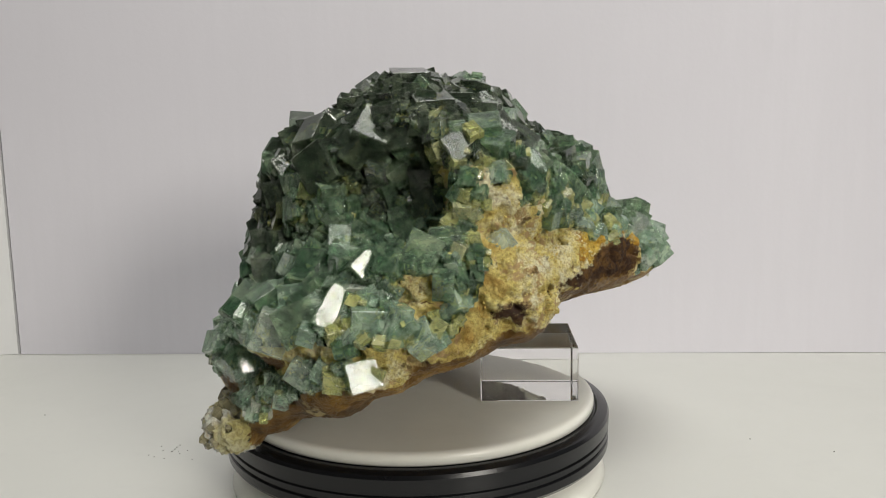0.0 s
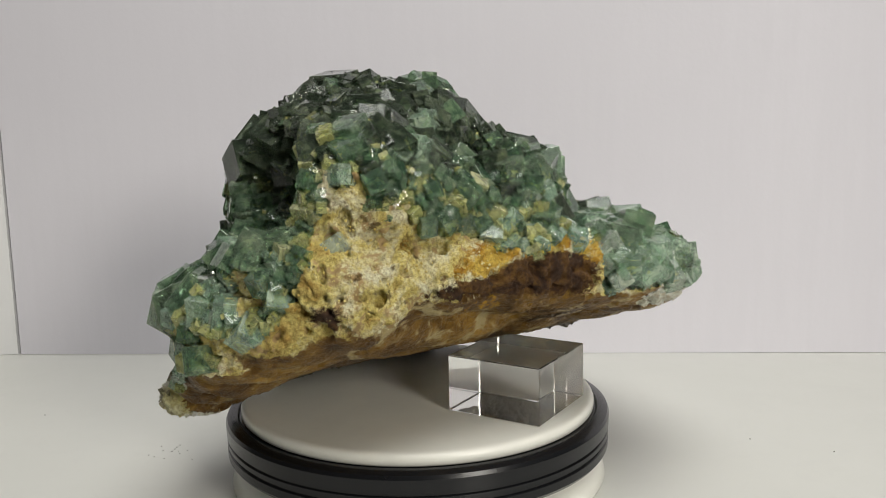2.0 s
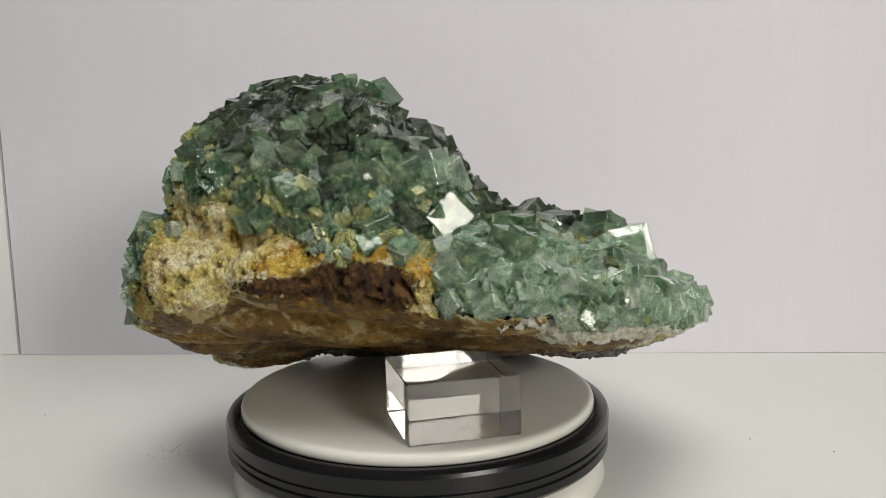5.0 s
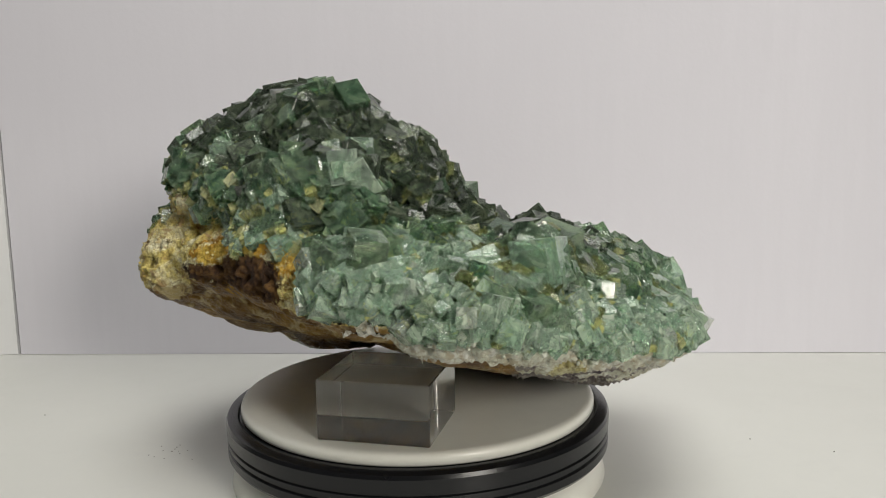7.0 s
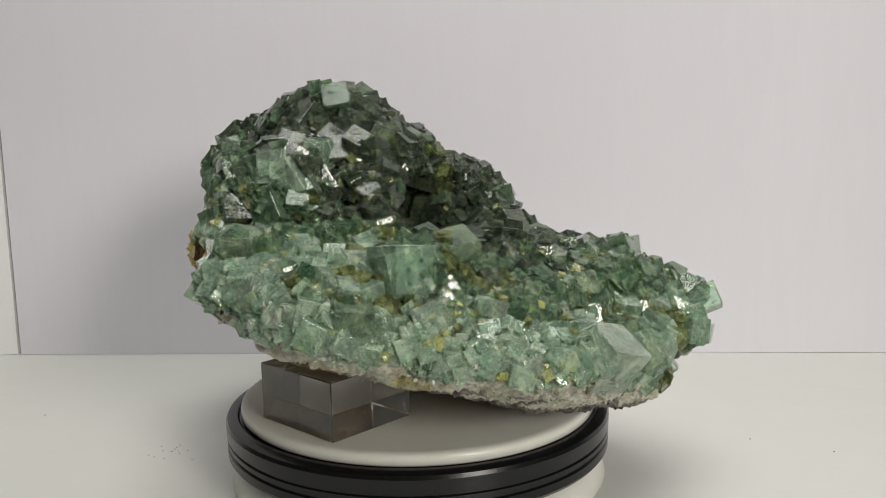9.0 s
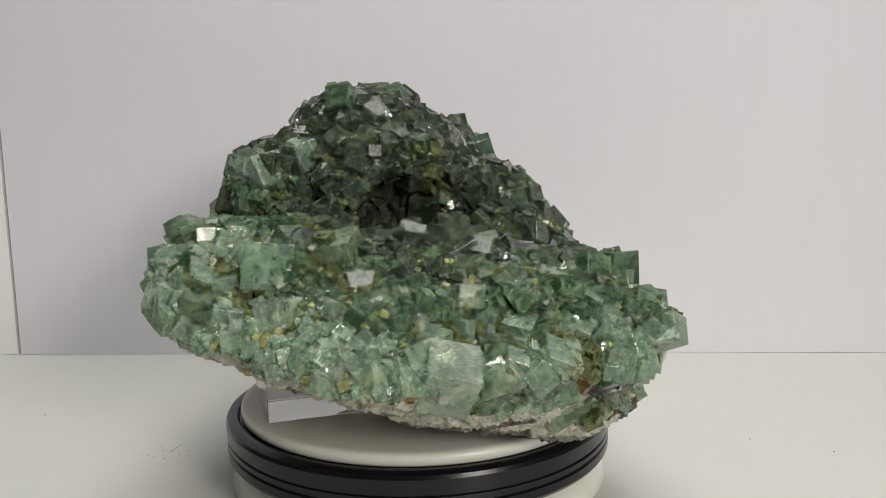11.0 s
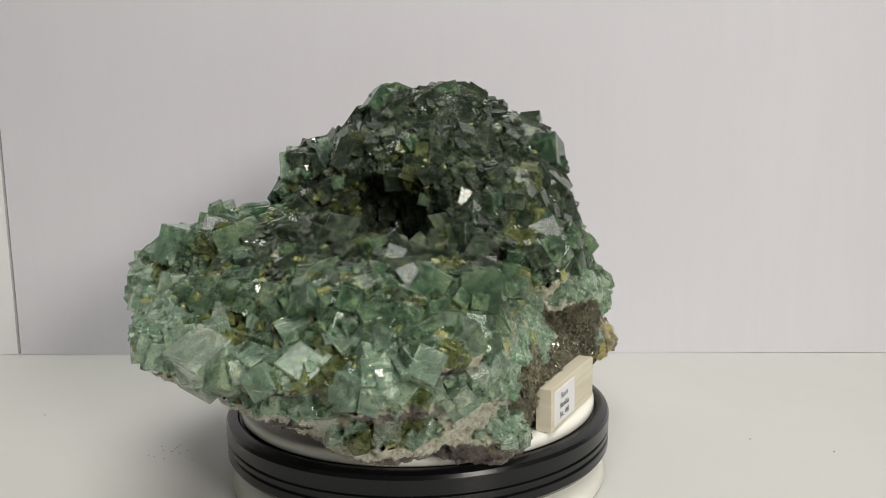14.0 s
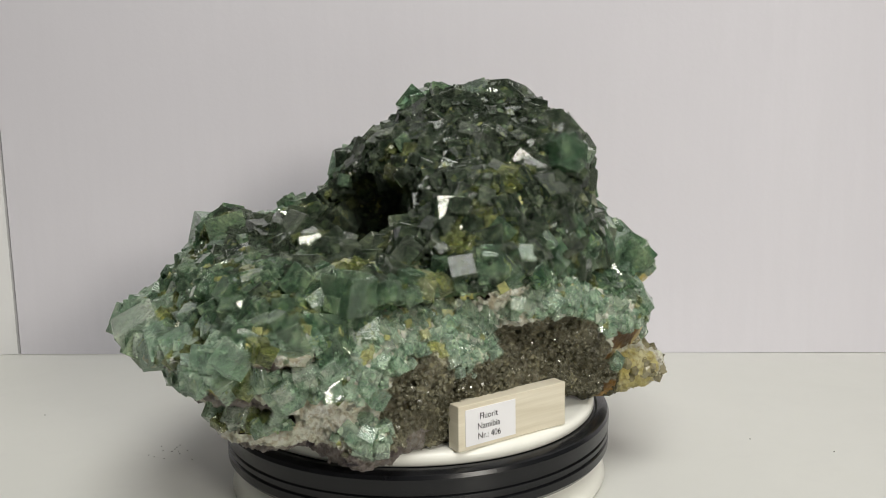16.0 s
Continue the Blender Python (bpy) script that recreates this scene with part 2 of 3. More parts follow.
setting("wall_east", box(1.8, -2.6, -0.74, 1.86, 1.0, 2.4), ROOM, "plain dark wall of the unseen room", "wall")

# ---- the turntable ----


def turntable():
    base = new("turntable")
    tagged(base, "round motorised display turntable with white plate and black rim", "turntable")
    base.location = (0, 0, 0)
    part("foot", lathe([(0, 0), (0.097, 0), (0.0985, 0.002), (0.094, 0.012), (0.088, 0.0145), (0, 0.0145)]), WHITE, base, "white plastic foot")
    ring = [(0, 0.015), (0.090, 0.015), (0.0985, 0.0165), (0.1000, 0.0185), (0.1000, 0.0222), (0.0988, 0.0228), (0.0988, 0.0238), (0.1000, 0.0244),
            (0.1000, 0.0264), (0.0990, 0.0269), (0.0990, 0.0277), (0.1002, 0.0283), (0.1004, 0.0345), (0.0996, 0.0362), (0.0978, 0.0372), (0.0945, 0.0375), (0.0935, 0.0366), (0, 0.0366)]
    smooth_by_angle(part("rim", lathe(ring), BLACK, base, "glossy black rim with two grooves"), 25)
    plate = [(0, 0.0368), (0.0915, 0.0368), (0.0926, 0.0378), (0.0926, 0.0405), (0.0921, 0.0419), (0.0908, 0.0427), (0.089, 0.043), (0, 0.043)]
    return part("plate", lathe(plate), WHITE, base, "white turning plate")


DISC = turntable()


def acrylic_block():
    ob = new("acrylic_block")
    ob.location = (0, 0, TOP)
    tagged(ob, "clear acrylic block propping up the specimen on the plate", "block")
    bm = box(-0.0245, -0.0253, 0.0002, 0.0245, 0.0268, 0.0280, 0.0005, 1)
    bm.transform(Matrix.Translation((0.0581, -0.0036, 0)) @ Matrix.Rotation(radians(-5), 4, "Z"))
    part("block", bm, ACRYLIC, ob)
    return ob


BLOCK = acrylic_block()


def name_block():
    ob = new("label_block")
    ob.location = (0, 0, TOP)
    tagged(ob, "small pale wooden block with a printed paper label", "label")
    place = Matrix.Translation((-0.0829, 0.0463, 0.0002)) @ Matrix.Rotation(math.atan2(-0.0594, -0.0082), 4, "Z")
    # local x along the front, y behind the front face is positive
    bm = box(0, 0, 0, 0.060, 0.0078, 0.0203, 0.0003, 1)
    bm.transform(place)
    part("wood", bm, WOOD, ob)
    bm = box(0.0035, -0.0003, 0.0018, 0.0305, 0.0001, 0.0180)
    bm.transform(place)
    part("paper", bm, LABEL_PAPER, ob, "white paper label with black print")
    for text, x, z in (("Fluorit", 0.0108, 0.0128), ("Namibia", 0.0096, 0.0084), ("Nr.: 406", 0.0098, 0.0040)):
        cu = bpy.data.curves.new("text", "FONT")
        cu.body, cu.size, cu.extrude = text, 0.0040, 0.00004
        src = new("text", cu)
        me = bpy.data.meshes.new_from_object(src.evaluated_get(bpy.context.evaluated_depsgraph_get()))
        bpy.data.objects.remove(src)
        me.transform(place @ Matrix.Translation((x, -0.00036, z)) @ Matrix.Rotation(radians(90), 4, "X") @ Matrix.Diagonal((0.92, 1, 1, 1)))
        me.materials.clear()
        me.materials.append(INK)
        part("print", me, INK, ob)
    return ob


NAME = name_block()

# ---- the specimen ----
LUMPS = []


def lump(*six):
    LUMPS.append(six)


# the rock's body, lump by lump: centre and radii, from the plate's middle
lump(-0.081, -0.068, 0.012, 0.010, 0.012, 0.011)
lump(0.011, -0.067, 0.058, 0.041, 0.053, 0.022)
lump(0.048, 0.077, 0.038, 0.032, 0.054, 0.014)
lump(-0.033, -0.054, 0.115, 0.034, 0.025, 0.030)
lump(-0.017, 0.088, 0.023, 0.056, 0.025, 0.017)
lump(0.017, 0.025, 0.080, 0.081, 0.022, 0.023)
lump(0.051, 0.040, 0.070, 0.042, 0.036, 0.023)
lump(0.022, -0.083, 0.109, 0.036, 0.041, 0.036)
lump(-0.056, 0.109, 0.056, 0.016, 0.027, 0.010)
lump(-0.071, -0.004, 0.017, 0.011, 0.047, 0.019)
lump(0.024, -0.102, 0.076, 0.033, 0.035, 0.025)
lump(0.006, -0.104, 0.084, 0.040, 0.036, 0.021)
lump(-0.062, -0.020, 0.054, 0.028, 0.036, 0.015)
lump(-0.039, 0.000, 0.088, 0.037, 0.027, 0.033)
lump(0.050, 0.100, 0.046, 0.041, 0.038, 0.016)
lump(-0.048, -0.054, 0.033, 0.026, 0.070, 0.020)
lump(0.032, 0.013, 0.083, 0.026, 0.023, 0.031)
lump(-0.061, 0.044, 0.026, 0.017, 0.049, 0.034)
lump(-0.024, 0.018, 0.031, 0.044, 0.052, 0.018)
lump(0.041, -0.035, 0.104, 0.034, 0.023, 0.040)
lump(-0.033, -0.093, 0.042, 0.023, 0.040, 0.023)
lump(-0.028, -0.024, 0.037, 0.037, 0.068, 0.018)
lump(0.008, -0.003, 0.111, 0.049, 0.025, 0.019)
lump(-0.042, 0.067, 0.019, 0.029, 0.042, 0.020)
lump(0.013, -0.020, 0.126, 0.041, 0.034, 0.014)
lump(-0.017, -0.039, 0.120, 0.036, 0.030, 0.022)
lump(-0.026, -0.072, 0.073, 0.034, 0.044, 0.028)
lump(0.015, -0.044, 0.131, 0.040, 0.038, 0.028)
lump(0.010, -0.053, 0.089, 0.037, 0.037, 0.042)
lump(-0.019, 0.104, 0.051, 0.056, 0.025, 0.024)
lump(0.060, 0.012, 0.062, 0.044, 0.049, 0.021)
lump(0.034, -0.019, 0.055, 0.032, 0.058, 0.022)
lump(0.024, 0.061, 0.069, 0.059, 0.035, 0.025)
lump(-0.002, -0.024, 0.045, 0.045, 0.061, 0.019)
lump(0.017, 0.053, 0.036, 0.043, 0.062, 0.017)
lump(0.073, 0.065, 0.049, 0.036, 0.054, 0.017)
lump(0.047, -0.063, 0.078, 0.035, 0.045, 0.022)
lump(-0.055, -0.032, 0.069, 0.025, 0.056, 0.036)
lump(0.005, 0.089, 0.033, 0.061, 0.046, 0.021)
lump(0.067, -0.032, 0.098, 0.024, 0.038, 0.036)
lump(-0.019, -0.081, 0.046, 0.033, 0.063, 0.017)
lump(0.080, -0.015, 0.074, 0.039, 0.038, 0.023)
lump(-0.018, -0.025, 0.097, 0.039, 0.033, 0.035)
lump(-0.026, -0.064, 0.101, 0.032, 0.034, 0.048)
lump(0.097, 0.039, 0.065, 0.041, 0.038, 0.024)
lump(0.013, 0.014, 0.043, 0.037, 0.045, 0.020)
lump(-0.041, 0.022, 0.063, 0.029, 0.028, 0.036)
lump(0.055, -0.000, 0.082, 0.041, 0.041, 0.019)
lump(0.039, 0.082, 0.061, 0.048, 0.034, 0.017)
lump(-0.007, -0.115, 0.063, 0.047, 0.029, 0.023)
lump(0.095, 0.003, 0.072, 0.039, 0.031, 0.022)
lump(-0.009, 0.055, 0.039, 0.053, 0.078, 0.027)
lump(-0.027, 0.062, 0.020, 0.035, 0.057, 0.014)
lump(0.012, -0.004, 0.084, 0.035, 0.038, 0.036)
lump(-0.009, 0.062, 0.069, 0.069, 0.060, 0.012)
lump(-0.075, -0.067, 0.013, 0.012, 0.039, 0.015)
lump(-0.062, -0.062, 0.023, 0.019, 0.051, 0.017)
lump(-0.021, -0.013, 0.061, 0.043, 0.044, 0.035)
lump(-0.041, -0.100, 0.059, 0.033, 0.026, 0.020)
lump(-0.033, 0.111, 0.042, 0.027, 0.033, 0.016)
lump(0.000, -0.057, 0.139, 0.029, 0.037, 0.023)
lump(0.004, -0.089, 0.111, 0.045, 0.025, 0.038)
lump(0.067, -0.038, 0.081, 0.035, 0.038, 0.028)
lump(-0.072, -0.055, 0.040, 0.020, 0.044, 0.025)
lump(-0.049, 0.016, 0.027, 0.032, 0.065, 0.022)
lump(-0.051, -0.027, 0.085, 0.026, 0.050, 0.036)
lump(0.041, -0.066, 0.106, 0.033, 0.029, 0.024)
lump(0.083, 0.058, 0.057, 0.047, 0.036, 0.018)
lump(0.073, 0.066, 0.077, 0.030, 0.017, 0.018)
lump(0.047, 0.034, 0.046, 0.031, 0.056, 0.017)
lump(-0.052, 0.071, 0.039, 0.025, 0.052, 0.026)
lump(0.013, 0.118, 0.044, 0.056, 0.025, 0.009)
lump(-0.058, 0.001, 0.072, 0.028, 0.042, 0.021)
lump(-0.081, -0.083, 0.012, 0.012, 0.018, 0.012)
lump(-0.055, 0.080, 0.010, 0.028, 0.019, 0.013)
lump(-0.002, 0.098, 0.021, 0.034, 0.020, 0.012)
lump(-0.026, 0.103, 0.019, 0.030, 0.025, 0.016)
lump(0.036, -0.115, 0.071, 0.020, 0.019, 0.019)

# the vug between crest and front lobe, and the recess behind the yellow ridge
HOLLOWS = [(0.016, 0.040, 0.100, 0.036, 0.023, 0.030), (0.016, 0.020, 0.088, 0.028, 0.026, 0.027), (-0.010, 0.030, 0.100, 0.020, 0.018, 0.020), (-0.012, -0.112, 0.113, 0.026, 0.026, 0.028),
           (0.0585, -0.0925, 0.0914, 0.005, 0.005, 0.003), (0.053, -0.122, 0.0762, 0.0035, 0.0035, 0.0045), (0.005, -0.141, 0.0705, 0.008, 0.006, 0.0045), (0.112, -0.0275, 0.079, 0.0045, 0.005, 0.017), (0.093, -0.014, 0.097, 0.007, 0.006, 0.010), (0.094, -0.023, 0.097, 0.009, 0.008, 0.013)]


def body(p):
    """Over 0 inside the rock."""
    total = np.zeros(len(p))
    for cx, cy, cz, rx, ry, rz in LUMPS:
        f = 1 - ((p[:, 0] - cx) / rx) ** 2 - ((p[:, 1] - cy) / ry) ** 2 - ((p[:, 2] - cz) / rz) ** 2
        total += np.exp(9 * np.maximum(f, -4))
    f = np.log(total) / 9
    for cx, cy, cz, rx, ry, rz in HOLLOWS:
        f = np.minimum(f, ((p[:, 0] - cx) / rx) ** 2 + ((p[:, 1] - cy) / ry) ** 2 + ((p[:, 2] - cz) / rz) ** 2 - 1)
    return f


def surface(level, step):
    """The skin of the body, as vertices and quads (one vertex a cell)."""
    lo, hi = np.array((-0.115, -0.155, -0.004)), np.array((0.155, 0.160, 0.172))
    n = np.ceil((hi - lo) / step).astype(int)
    axes = [lo[i] + step * np.arange(n[i]) for i in range(3)]
    pts = np.stack(np.meshgrid(*axes, indexing="ij"), -1).reshape(-1, 3)
    f = (body(pts) - level).reshape(n)
    f = np.minimum(f, (pts[:, 2] - 0.0004).reshape(n) / 0.01)
    f[0], f[-1], f[:, 0], f[:, -1], f[:, :, 0], f[:, :, -1] = -1, -1, -1, -1, -1, -1
    inside = f > 0
    total, count = np.zeros((*n, 3)), np.zeros(n)
    quads = []
    for ax in range(3):
        a = [slice(None)] * 3
        b = [slice(None)] * 3
        a[ax], b[ax] = slice(0, -1), slice(1, None)
        cross = np.argwhere(inside[tuple(a)] != inside[tuple(b)])
        i0 = tuple(cross.T)
        up = np.zeros(3, int)
        up[ax] = 1
        i1 = tuple((cross + up).T)
        s = f[i0] / (f[i0] - f[i1])
        place = cross + up * s[:, None]
        o1, o2 = (ax + 1) % 3, (ax + 2) % 3
        cells = []
        for d1, d2 in ((0, 0), (1, 0), (1, 1), (0, 1)):
            c = cross.copy()
            c[:, o1] -= d1
            c[:, o2] -= d2
            cells.append(c)
            np.add.at(total, tuple(c.T), place)
            np.add.at(count, tuple(c.T), 1)
        flip = ~inside[i0]
        q = np.stack([np.ravel_multi_index(tuple(c.T), n) for c in cells], 1)
        q[flip] = q[flip][:, ::-1]
        quads.append(q)
    q = np.concatenate(quads)
    used, inv = np.unique(q.ravel(), return_inverse=True)
    v = total.reshape(-1, 3)[used] / count.reshape(-1)[used][:, None]
    return lo + v * step, inv.reshape(-1, 4)


def slope(p):
    """Outward unit normals of the body."""
    e = 0.002
    g = np.stack([body(p + d) - body(p - d) for d in np.eye(3) * e], 1)
    return -g / (np.linalg.norm(g, axis=1, keepdims=True) + 1e-9)


def grain(p, scale, seed=0.0):
    return np.array([noise.fractal(Vector(v) * scale + Vector((seed, 0, 0)), 0.9, 2.1, 4) for v in p])


def zones(p, nrm):
    """Which stone shows at each place: 0 green, 1 yellow, 2 brown, 3 underside, 4 druse, 5 crust, 6 purple grey."""
    w = grain(p, 70) * 0.006 + grain(p, 260, 3.0) * 0.003
    x, y, z = p[:, 0], p[:, 1], p[:, 2] + w
    zone = np.zeros(len(p), int)
    # along the broken yellow face: u runs from the toe round to the brown end
    u, out = x * 0.74 + y * 0.67 + w, x * 0.67 - y * 0.74
    top = np.interp(u, (-0.105, -0.089, -0.080, -0.068, -0.060, -0.048, -0.036, -0.009, 0.007, 0.030, 0.060), (0.055, 0.060, 0.066, 0.088, 0.128, 0.120, 0.103, 0.101, 0.090, 0.089, 0.090))
    foot = np.interp(u, (-0.100, -0.082, -0.063, -0.024, 0.004, 0.064), (0.040, 0.048, 0.062, 0.065, 0.063, 0.060))
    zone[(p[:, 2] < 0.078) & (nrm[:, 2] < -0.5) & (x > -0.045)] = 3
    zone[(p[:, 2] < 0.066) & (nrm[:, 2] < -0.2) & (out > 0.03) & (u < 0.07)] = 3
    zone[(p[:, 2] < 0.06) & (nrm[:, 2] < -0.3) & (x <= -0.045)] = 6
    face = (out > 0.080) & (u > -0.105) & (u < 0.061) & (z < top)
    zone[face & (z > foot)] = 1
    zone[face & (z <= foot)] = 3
    pocket = (p[:, 0] - 0.001) ** 2 + (p[:, 2] - 0.077) ** 2 < 0.010 ** 2
    zone[pocket & (p[:, 1] < -0.11)] = 1
    # pale rim of the front lobe
    edge = np.interp(out, (-0.075, -0.050, -0.025, 0.0, 0.055), (0.034, 0.049, 0.059, 0.060, 0.063))
    front = (u > 0.085) & (z < edge) & (nrm[:, 2] > -0.8) & (out > -0.055)
    zone[front] = 5
    zone[(x < -0.02) & (y > 0.085) & (z < 0.018)] = 6
    zone[(p[:, 2] < 0.05) & (nrm[:, 2] < -0.7) & (y > 0.06)] = 6
    # the broken west side with its druse
    west = (x < -0.048) & (nrm[:, 0] < -0.2) & (y < 0.095)
    rim = np.interp(y, (-0.083, -0.065, -0.024, 0.015, 0.035, 0.071, 0.087), (0.038, 0.052, 0.069, 0.069, 0.063, 0.064, 0.054))
    arch = np.interp(y, (-0.066, -0.060, -0.047, -0.038, -0.014, 0.003, 0.024, 0.044, 0.059, 0.074, 0.082), (0.0, 0.016, 0.033, 0.044, 0.053, 0.047, 0.034, 0.035, 0.047, 0.038, 0.010))
    zone[west & (z < rim)] = 5
    zone[west & (z < arch)] = 4
    zone[(y > 0.055) & (x < -0.02) & (p[:, 2] < 0.009 + 0.5 * w)] = 6
    zone[(y < -0.085) & (x < -0.030) & (z < 0.034)] = 5
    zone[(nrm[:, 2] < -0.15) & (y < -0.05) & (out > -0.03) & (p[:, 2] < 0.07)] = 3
    zone[(p[:, 2] < 0.03) & (nrm[:, 2] < -0.1) & (y > 0.05)] = 6
    zone[(p[:, 0] < -0.070) & (p[:, 1] < -0.058) & (p[:, 1] > -0.105) & (p[:, 2] < 0.026)] = 7
    return zone


def billow(p, scale, seed=0.0):
    """Rounded knobs with sharp creases, 0 to 1."""
    return np.array([abs(noise.noise(Vector(v) * scale + Vector((seed, 0, 0)))) for v in p])


def shares(p, nrm, side):
    """How far each kind of stone takes over from the ground, place by place."""
    x, y, z = p[:, 0], p[:, 1], p[:, 2]
    out = np.zeros((len(p), 4))
    soft = lambda d, width: np.clip(0.5 + d / width, 0, 1)
    if side == "matrix":
        u = x * 0.74 + y * 0.67
        foot = np.interp(u, (-0.100, -0.082, -0.063, -0.024, 0.004, 0.064), (0.040, 0.048, 0.061, 0.064, 0.062, 0.060))
        patch = 1 - np.sqrt(((u - 0.032) / 0.027) ** 2 + ((z - 0.0745) / 0.0120) ** 2)
        small = 1 - np.sqrt(((u + 0.062) / 0.012) ** 2 + ((z - 0.069) / 0.007) ** 2)
        streak = 1 - np.sqrt(((u - 0.004) / 0.030) ** 2 + ((z - 0.0735) / 0.0065) ** 2)
        out[:, 0] = np.maximum(np.maximum(soft(patch, 0.8), 0.8 * soft(streak - 0.1, 0.9)), 0.7 * soft(small - 0.3, 1.0))
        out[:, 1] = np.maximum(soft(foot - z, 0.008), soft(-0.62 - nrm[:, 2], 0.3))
        rust = 1 - np.sqrt(((u - 0.028) / 0.040) ** 2 + ((z - 0.0775) / 0.0165) ** 2)
        out[:, 2] = soft(rust, 0.8) * (1 - out[:, 0])
    else:
        arch = np.interp(y, (-0.066, -0.060, -0.047, -0.038, -0.014, 0.003, 0.024, 0.044, 0.059, 0.074, 0.082), (0.0, 0.016, 0.033, 0.044, 0.053, 0.047, 0.034, 0.035, 0.047, 0.038, 0.010))
        out[:, 0] = soft(arch - z, 0.006) * (x < -0.04) * (y > -0.07) * (y < 0.085)
        low = np.maximum(soft(0.011 - z, 0.006) * (y > 0.055), soft(-0.8 - nrm[:, 2], 0.2) * (y > 0.04))
        out[:, 1] = np.where(x > 0.02, np.clip(0.5 + (-0.9 - nrm[:, 2]) / 0.1, 0, 1), low)
        spots = [(-0.074, -0.028, 0.060, 0.010), (0.099, 0.079, 0.040, 0.008), (-0.088, -0.073, 0.012, 0.014), (-0.07, 0.035, 0.056, 0.006), (-0.075, -0.105, 0.012, 0.014)]
        out[:, 2] = np.max([soft(r - np.sqrt((x - a) ** 2 + (y - b) ** 2 + (z - c) ** 2), 0.012) for a, b, c, r in spots], axis=0)
    return out


def specimen():
    ob = new("fluorite_specimen")
    ob.location = (0, 0, TOP)
    tagged(ob, "green cubic fluorite cluster on ochre matrix, propped on acrylic", "mineral")
    v, q = surface(0.17, 0.0018)
    nrm = slope(v)
    zone_v = zones(v, nrm)
    # the crystals stand in clumps, with creases between them
    crease = np.clip(1 - billow(v, 40, 20.0) / 0.13, 0, 1) * (zone_v == 0) * (v[:, 2] > 0.03)
    v = v - nrm * (0.0055 * crease)[:, None]
    zone = zone_v[q[:, 0]]
    names = (("massive_fluorite", (0,), GREEN_ROCK, "dark green massive fluorite between the crystals"),
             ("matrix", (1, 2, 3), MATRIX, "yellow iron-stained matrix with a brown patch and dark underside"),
             ("broken_side", (4, 5, 6, 7), BREAK, "broken side of white crust, grey druse and purple matrix"))
    for name, which, material, label in names:
        mine = q[np.isin(zone, which)]
        used, inv = np.unique(mine.ravel(), return_inverse=True)
        me = mesh_of(name, v[used].tolist(), inv.reshape(-1, 4).tolist(), material, True)
        if name != "massive_fluorite":
            bm = bmesh.new()
            bm.from_mesh(me)
            bmesh.ops.subdivide_edges(bm, edges=bm.edges[:], cuts=1, use_grid_fill=True)
            bm.to_mesh(me)
            bm.free()
        p = np.zeros(len(me.vertices) * 3)
        me.vertices.foreach_get("co", p)
        p = p.reshape(-1, 3)
        n = slope(p)
        if name == "massive_fluorite":
            move = 0.0022 * (grain(p, 160) + 0.6 * grain(p, 420, 5.0))
        else:
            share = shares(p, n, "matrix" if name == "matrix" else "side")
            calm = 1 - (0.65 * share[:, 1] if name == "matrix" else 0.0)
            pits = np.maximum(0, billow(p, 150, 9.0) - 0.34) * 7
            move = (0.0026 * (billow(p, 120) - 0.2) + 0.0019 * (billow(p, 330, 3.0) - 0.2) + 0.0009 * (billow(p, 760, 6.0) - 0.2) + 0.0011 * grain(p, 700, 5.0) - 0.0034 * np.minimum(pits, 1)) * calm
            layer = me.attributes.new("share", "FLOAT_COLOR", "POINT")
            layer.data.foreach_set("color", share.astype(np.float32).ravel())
        p = p + n * move[:, None]
        p[:, 2] = np.maximum(p[:, 2], 0.0004)
        me.vertices.foreach_set("co", p.ravel())
        me.polygons.foreach_set("use_smooth", [True] * len(me.polygons))
        me.update()
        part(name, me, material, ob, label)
    return ob, v, nrm, zone_v


ROCK, SKIN, SKIN_N, SKIN_ZONE = specimen()


ON_BROWN = shares(SKIN, SKIN_N, "matrix")[:, 0] > 0.3


def points(name, which, count, sizes, material, label, seed, stand=0.9):
    """Tiny quartz points strewn over a zone: six-sided stubs with pyramid ends."""
    rng = random.Random(seed)
    spots = [i for i in range(len(SKIN)) if SKIN_ZONE[i] in which and SKIN_N[i][2] > -0.6 and not (which == (1,) and ON_BROWN[i])]
    verts, faces = [], []
    for i in rng.sample(spots, min(count, len(spots))):
        s = rng.uniform(*sizes)
        n = (Vector(SKIN_N[i]) + Vector([rng.gauss(0, 0.55) for _ in range(3)])).normalized()
        turn = n.to_track_quat("Z", "Y")
        base = len(verts)
        at = Vector(SKIN[i]) + Vector([rng.uniform(-0.0008, 0.0008) for _ in range(3)])
        for h, r in ((-0.6, 0.55), (0.45 * stand, 0.5)):
            for k in range(5):
                a = k * 2 * math.pi / 5 + i
                verts.append((at + turn @ Vector((math.cos(a) * r * s, math.sin(a) * r * s, h * s)))[:])
        verts.append((at + turn @ Vector((rng.uniform(-0.2, 0.2) * s, rng.uniform(-0.2, 0.2) * s, (0.45 * stand + 0.45) * s)))[:])
        for k in range(5):
            j2 = (k + 1) % 5
            faces.append((base + k, base + j2, base + 5 + j2, base + 5 + k))
            faces.append((base + 5 + k, base + 5 + j2, base + 10))
    tagged(part(name, mesh_of(name, verts, faces, material), material, ROCK, label), kind="stuff")


